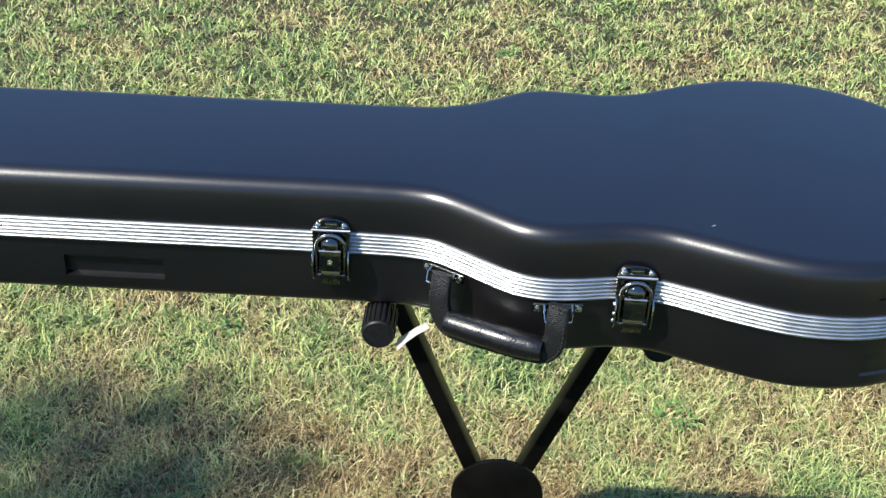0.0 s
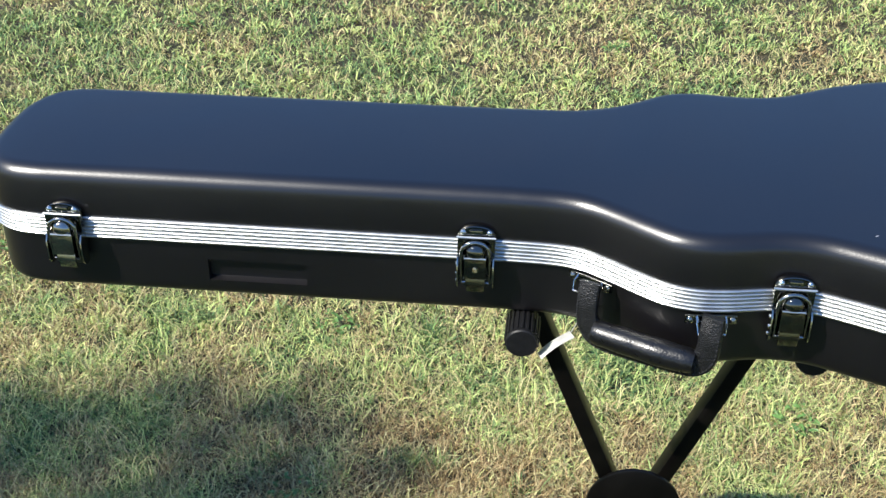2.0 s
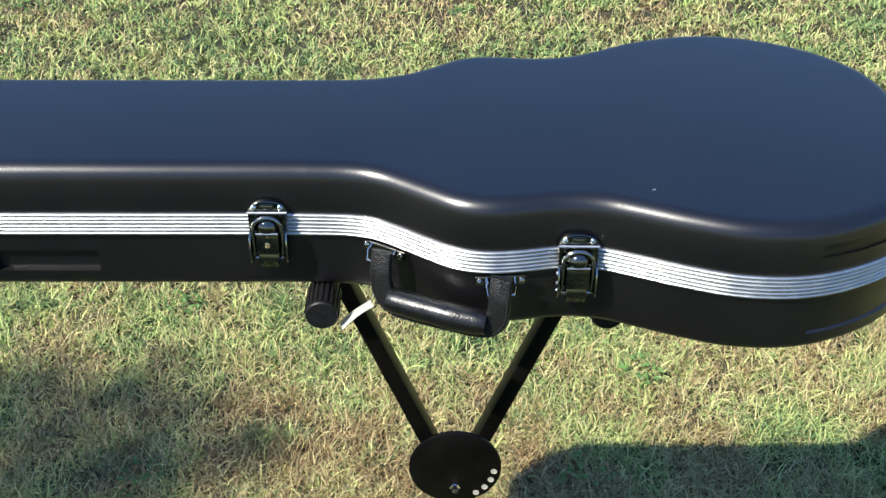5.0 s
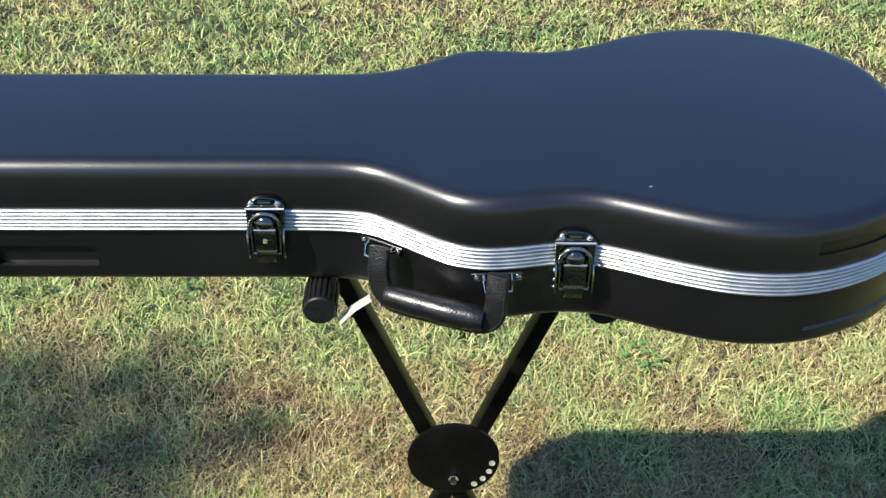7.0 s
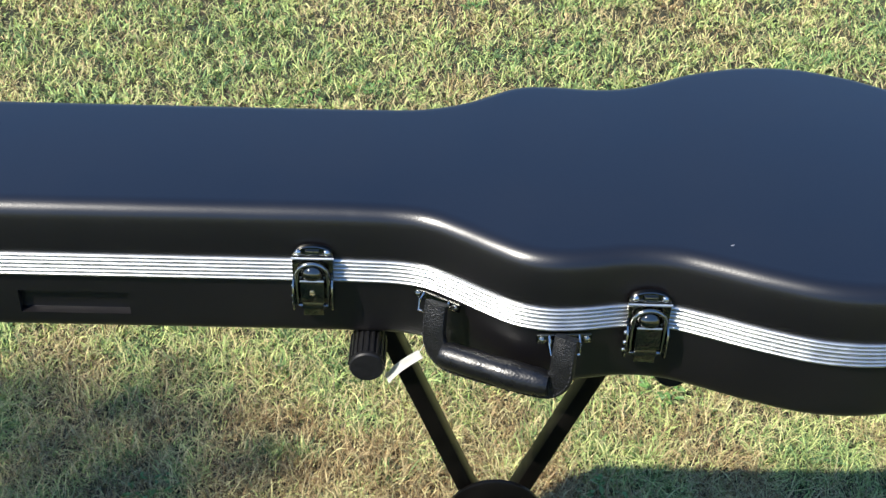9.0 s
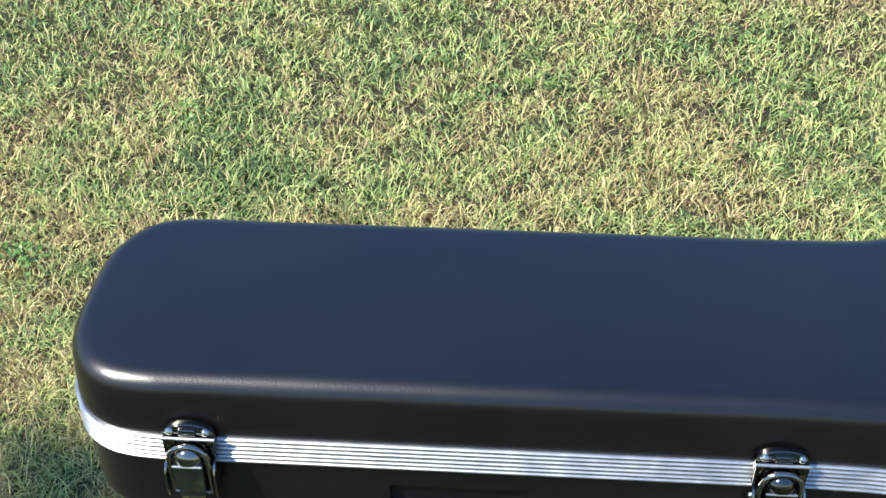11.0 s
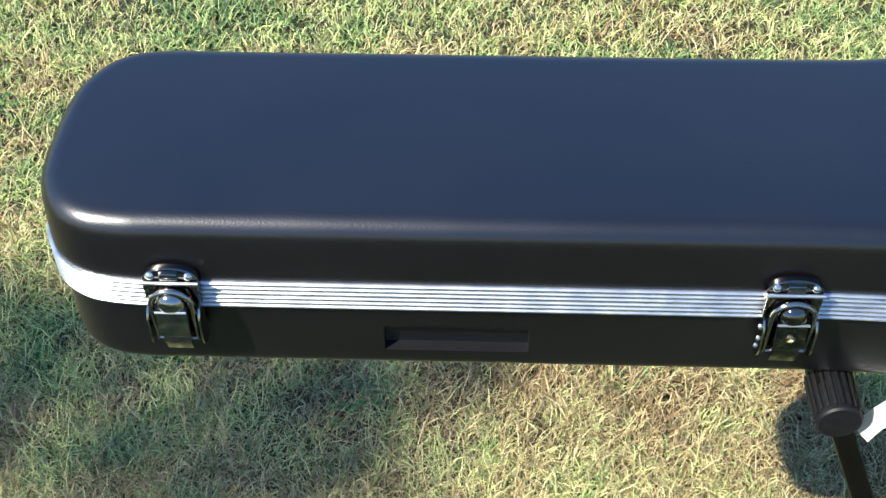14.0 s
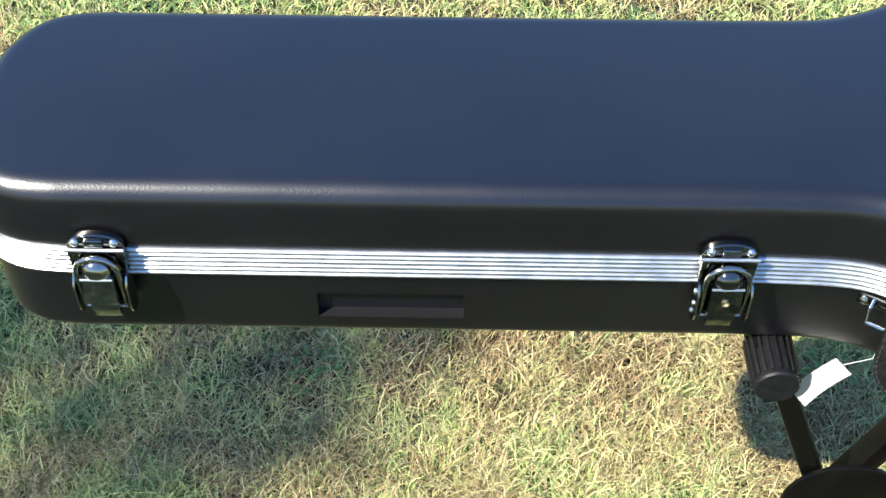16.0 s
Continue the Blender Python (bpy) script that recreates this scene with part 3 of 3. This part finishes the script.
def guitar_case():
    case = empty("guitar_case", pose(0, 0, SEAM))
    tagged(case, "closed black moulded guitar case with ribbed aluminium edge", "guitar case")
    lid = [(-0.004, -0.010), (-0.0006, -0.002), (-0.0004, 0.004), (-0.0010, 0.016), (-0.0016, 0.029)] + fillet(-0.0022, 0.047, 0.0145, 1) + [(-0.0195, 0.0472)]
    lid_ob = part("lid", loft(lid, pockets=((0.492, 0.606, 3, 4, 0.0019),)), ABS, case, "black grained lid reflecting the blue sky")
    bm = bmesh.new()
    turned(bm, [(0.0016, 0.0), (0.0015, 0.0001), (0.0005, 0.0002)], 9, pose(0.360, -0.037, 0.0472, 0, 0, 30) @ Matrix.Diagonal((1.3, 0.6, 1, 1)))
    part("scuff", bm, SCUFF, lid_ob, "tiny pale scuff")
    base = [(-0.004, -0.012), (-0.003, -0.021), (-0.003, -0.0420), (-0.0030, -0.0650)] + fillet(-0.0032, -0.0825, 0.0095, -1) + [(-0.0170, -0.0827)]
    part("lower_shell", loft(base, pockets=((-0.2405, -0.1445, 2, 3, 0.0068), (0.492, 0.606, 2, 3, 0.0019))), ABS, case, "black grained lower shell with a pressed-in slot")
    # two rails of ribbed extrusion, meeting at a fine seam
    for name, top, ribs in (("upper_rail", 0.0, 3), ("lower_rail", -0.0117, 3)):
        prof = []
        step = 0.0114 / ribs
        for k in range(ribs):
            z = top - step * k
            prof += [(-0.0003, z), (0.0012, z - step * 0.10), (0.0019, z - step * 0.32), (0.0019, z - step * 0.56), (0.0012, z - step * 0.80), (-0.0003, z - step * 0.88)]
        prof += [(-0.0006, top - 0.0114), (-0.0045, top - 0.0114), (-0.0045, top)]
        part(name, loft(prof, close=False), ALU, case, "ribbed bare aluminium edge rail")
    latch(case, -0.3722, -0.0035, 0, False)
    latch(case, 0.0178, -0.0035, 0, True)
    latch(case, 0.2950, -0.0590, -1, False)
    carrying_handle(case)
    return case


# ---- stand ----
def stand():
    """A folding single-X keyboard stand seen from one end of its bars."""
    st = empty("keyboard_stand", pose(0.198, 0.14, 0))
    tagged(st, "black steel folding X stand with ribbed rubber end caps", "stand")
    hub = SEAM - 0.382
    top = SEAM - 0.0960
    for s in (-1, 1):
        x = 0.1345 * s
        # support bar under the case
        bm = bmesh.new()
        tube(bm, [Vector((x, -0.140, top)), Vector((x, 0.070, top))], slab_section(0.025, 0.025, 0.004))
        part("support_bar", bm, STEEL, st)
        for y, face in ((-0.166, 1), (0.100, -1)):
            bm = bmesh.new()
            prof = [(0.0142, 0.0), (0.0154, 0.0015), (0.0154, 0.040), (0.0142, 0.043)]
            turned(bm, prof, 32, pose(x, y, top - 0.001) @ pose(0, 0, 0, -90 * face))
            cap = part("end_cap", bm, RUBBER, st, "ribbed black rubber end cap")
            for k in range(20):
                t = 2 * math.pi * k / 20
                bm = bmesh.new()
                box(bm, (0.0024, 0.036, 0.0024), pose(x + 0.0155 * math.cos(t), y + face * 0.0225, top - 0.001 + 0.0155 * math.sin(t), 0, -math.degrees(t), 0), 0.0006)
                part("rib", bm, RUBBER, cap)
        # one long leg of square tube through the hub, down to its foot bar
        foot_x = -s * 0.229
        up, dn = Vector((x, 0.013 * s - 0.035, top - 0.012)), Vector((foot_x, 0.013 * s - 0.035, 0.035))
        bm = bmesh.new()
        tube(bm, [up, up.lerp(dn, 0.5), dn], slab_section(0.018, 0.026, 0.003), up=Vector((0, 1, 0)))
        part("leg", bm, STEEL, st)
        bm = bmesh.new()
        tube(bm, [Vector((foot_x, -0.20, 0.024)), Vector((foot_x, 0.20, 0.024))], slab_section(0.025, 0.025, 0.004))
        part("foot_bar", bm, STEEL, st)
        for y in (-0.20, 0.20):
            bm = bmesh.new()
            turned(bm, [(0.020, 0.0), (0.024, 0.002), (0.024, 0.04), (0.020, 0.043)], 20, pose(foot_x, y - 0.02, 0.024) @ pose(0, 0, 0, -90))
            part("foot_cap", bm, RUBBER, st)
    # locking disc with a row of holes and a central bolt
    bm = bmesh.new()
    holes = [radians(-6 - 17 * k) for k in range(4)]
    turned(bm, [(0.0505, 0.0), (0.0525, 0.0012), (0.0525, 0.0045), (0.0505, 0.0058)], 48, pose(-0.005, -0.062, hub) @ pose(0, 0, 0, 90))
    part("locking_disc", bm, STEEL, st, "round black steel locking disc")
    # solid pale discs, painted as the lit lawn showing through the holes
    for t in holes:
        bm = bmesh.new()
        turned(bm, [(0.0036, 0.0), (0.0036, 0.0006), (0.0026, 0.0007), (0.0024, 0.0002)], 14, pose(-0.005 + 0.0445 * math.cos(t), -0.0678, hub + 0.0445 * math.sin(t)) @ pose(0, 0, 0, 90))
        part("locking_hole", bm, HOLE, st, "hole in the disc, painted pale for the lit lawn behind")
    bm = bmesh.new()
    turned(bm, [(0.0065, 0.0), (0.0065, 0.003), (0.0045, 0.005), (0.004, 0.008), (0.002, 0.0085)], 6, pose(-0.005, -0.0675, hub - 0.028) @ pose(0, 0, 0, 90))
    part("bolt", bm, CHROME, st)
    return st


def price_tag():
    """A small curled paper tag on a loop of thread from the handle."""
    bm = bmesh.new()
    rows, cols = 7, 5
    grid = [[bm.verts.new((0.021 * (c / (cols - 1) - 0.5), 0.004 * math.sin(2.2 * r / (rows - 1)) - 0.003, -0.037 * r / (rows - 1))) for c in range(cols)] for r in range(rows)]
    for r in range(rows - 1):
        for c in range(cols - 1):
            bm.faces.new((grid[r][c], grid[r][c + 1], grid[r + 1][c + 1], grid[r + 1][c]))
    bmesh.ops.solidify(bm, geom=bm.faces[:], thickness=0.0004)
    drop = Vector((-0.74, -0.37, -0.56)).normalized()
    face = Vector((-0.58, 0.16, 0.87))
    face = (face - drop * face.dot(drop)).normalized()
    m = Matrix((drop.cross(face), face, -drop)).transposed().to_4x4()
    m.translation = (0.1085, -0.008, SEAM - 0.092)
    tag = empty("paper_tag", m)
    tagged(tag, "small white paper tag hanging from the handle by thread", "tag")
    part("paper", bm, PAPER, tag)
    inv = tag.matrix_basis.inverted()
    bm = bmesh.new()
    tube(bm, [inv @ Vector(v) for v in ((0.114, -0.038, SEAM - 0.024), (0.116, -0.030, SEAM - 0.060), (0.1085, -0.008, SEAM - 0.094))], disc_section(0.0003, 6), up=Vector((0.3, 1, 0)))
    part("thread", bm, THREAD, tag)




def shade_tree():
    """The tall tree out of view behind the camera: its crown is added to shade the lawn in front of the case, its
    outermost twigs thinly dapple the lawn beyond.
    """
    rng = random.Random(5)
    base = Vector((-9.4, -8.2, 0))
    tree = empty("tree", Matrix.Translation(base))
    tagged(tree, "unseen tall leafy tree casting dappled shade, its crown added to block sun", "tree")
    slope = Vector((SUN.x / SUN.z, SUN.y / SUN.z, 1))
    # clumps of leaves: centre, spread, how many leaves, leaf half-length
    clumps = []
    # added crown: keeps sun off the front lawn to darken the case's reflections
    for i in range(12):
        for j in range(7):
            at = Vector((-3.3 + 0.5 * i + rng.uniform(-0.2, 0.2), -3.75 + 0.52 * j + rng.uniform(-0.15, 0.15), 0))
            clumps.append((at + slope * rng.uniform(8.2, 11.2) - base, 0.30, 85, 0.075))
    for k in range(24):
        a, r = 2.4 * k, 2.9 * math.sqrt((k + 0.5) / 24)
        clumps.append((Vector((-1.2 + 0.7 * r * math.cos(a), -1.0 + 0.7 * r * math.sin(a), 11.3 + 1.0 * math.cos(r))), 0.42, 70, 0.075))
    for k in range(26):
        a, r = 2.4 * k, math.sqrt((k + 0.5) / 26)
        at = Vector((-0.64 + 0.50 * r * math.cos(a), 0.77 + 0.29 * r * math.sin(a), 0))
        clumps.append((at + slope * rng.uniform(7.0, 8.2) - base, 0.050, 27, 0.040))
    bm = bmesh.new()
    top = Vector((0.3, 0.2, 11.5))
    stem = [Vector((0, 0, -0.1)), Vector((0.05, 0.03, 2.2)), Vector((0.0, 0.15, 5.0)), Vector((0.2, 0.1, 8.2)), top]
    tube(bm, stem, lambda u: disc_section(0.30 * (1 - u) ** 0.7 + 0.03, 12), up=Vector((0, 1, 0)))
    for c, *_ in clumps[::2]:
        low = Vector((0.1, 0.1, 4.4 + 0.42 * (c.z - 6)))
        tube(bm, [low, low.lerp(c, 0.55) + Vector((0, 0, 0.35)), c], lambda u: disc_section(0.06 * (1 - u) + 0.006, 6), up=Vector((0.1, 0.2, 1)))
    part("trunk", bm, BARK, tree)
    verts, faces = [], []
    for c, spread, count, l in clumps:
        for _ in range(count):
            p = c + Vector((rng.gauss(0, 1), rng.gauss(0, 1), rng.gauss(0, 0.7))) * spread
            e = Euler((rng.uniform(0, 3), rng.uniform(0, 3), rng.uniform(0, 6))).to_matrix()
            i = len(verts)
            verts += [p + e @ Vector(v) for v in ((0, -l, 0), (l * 0.55, 0, l * 0.1), (0, l, 0), (-l * 0.55, 0, l * 0.1))]
            faces.append((i, i + 1, i + 2, i + 3))
    me = bpy.data.meshes.new("crown")
    me.from_pydata(verts, [], faces)
    me.materials.append(LEAF)
    crown = new("crown", me)
    crown.parent = tree


guitar_case()
stand()
price_tag()
shade_tree()
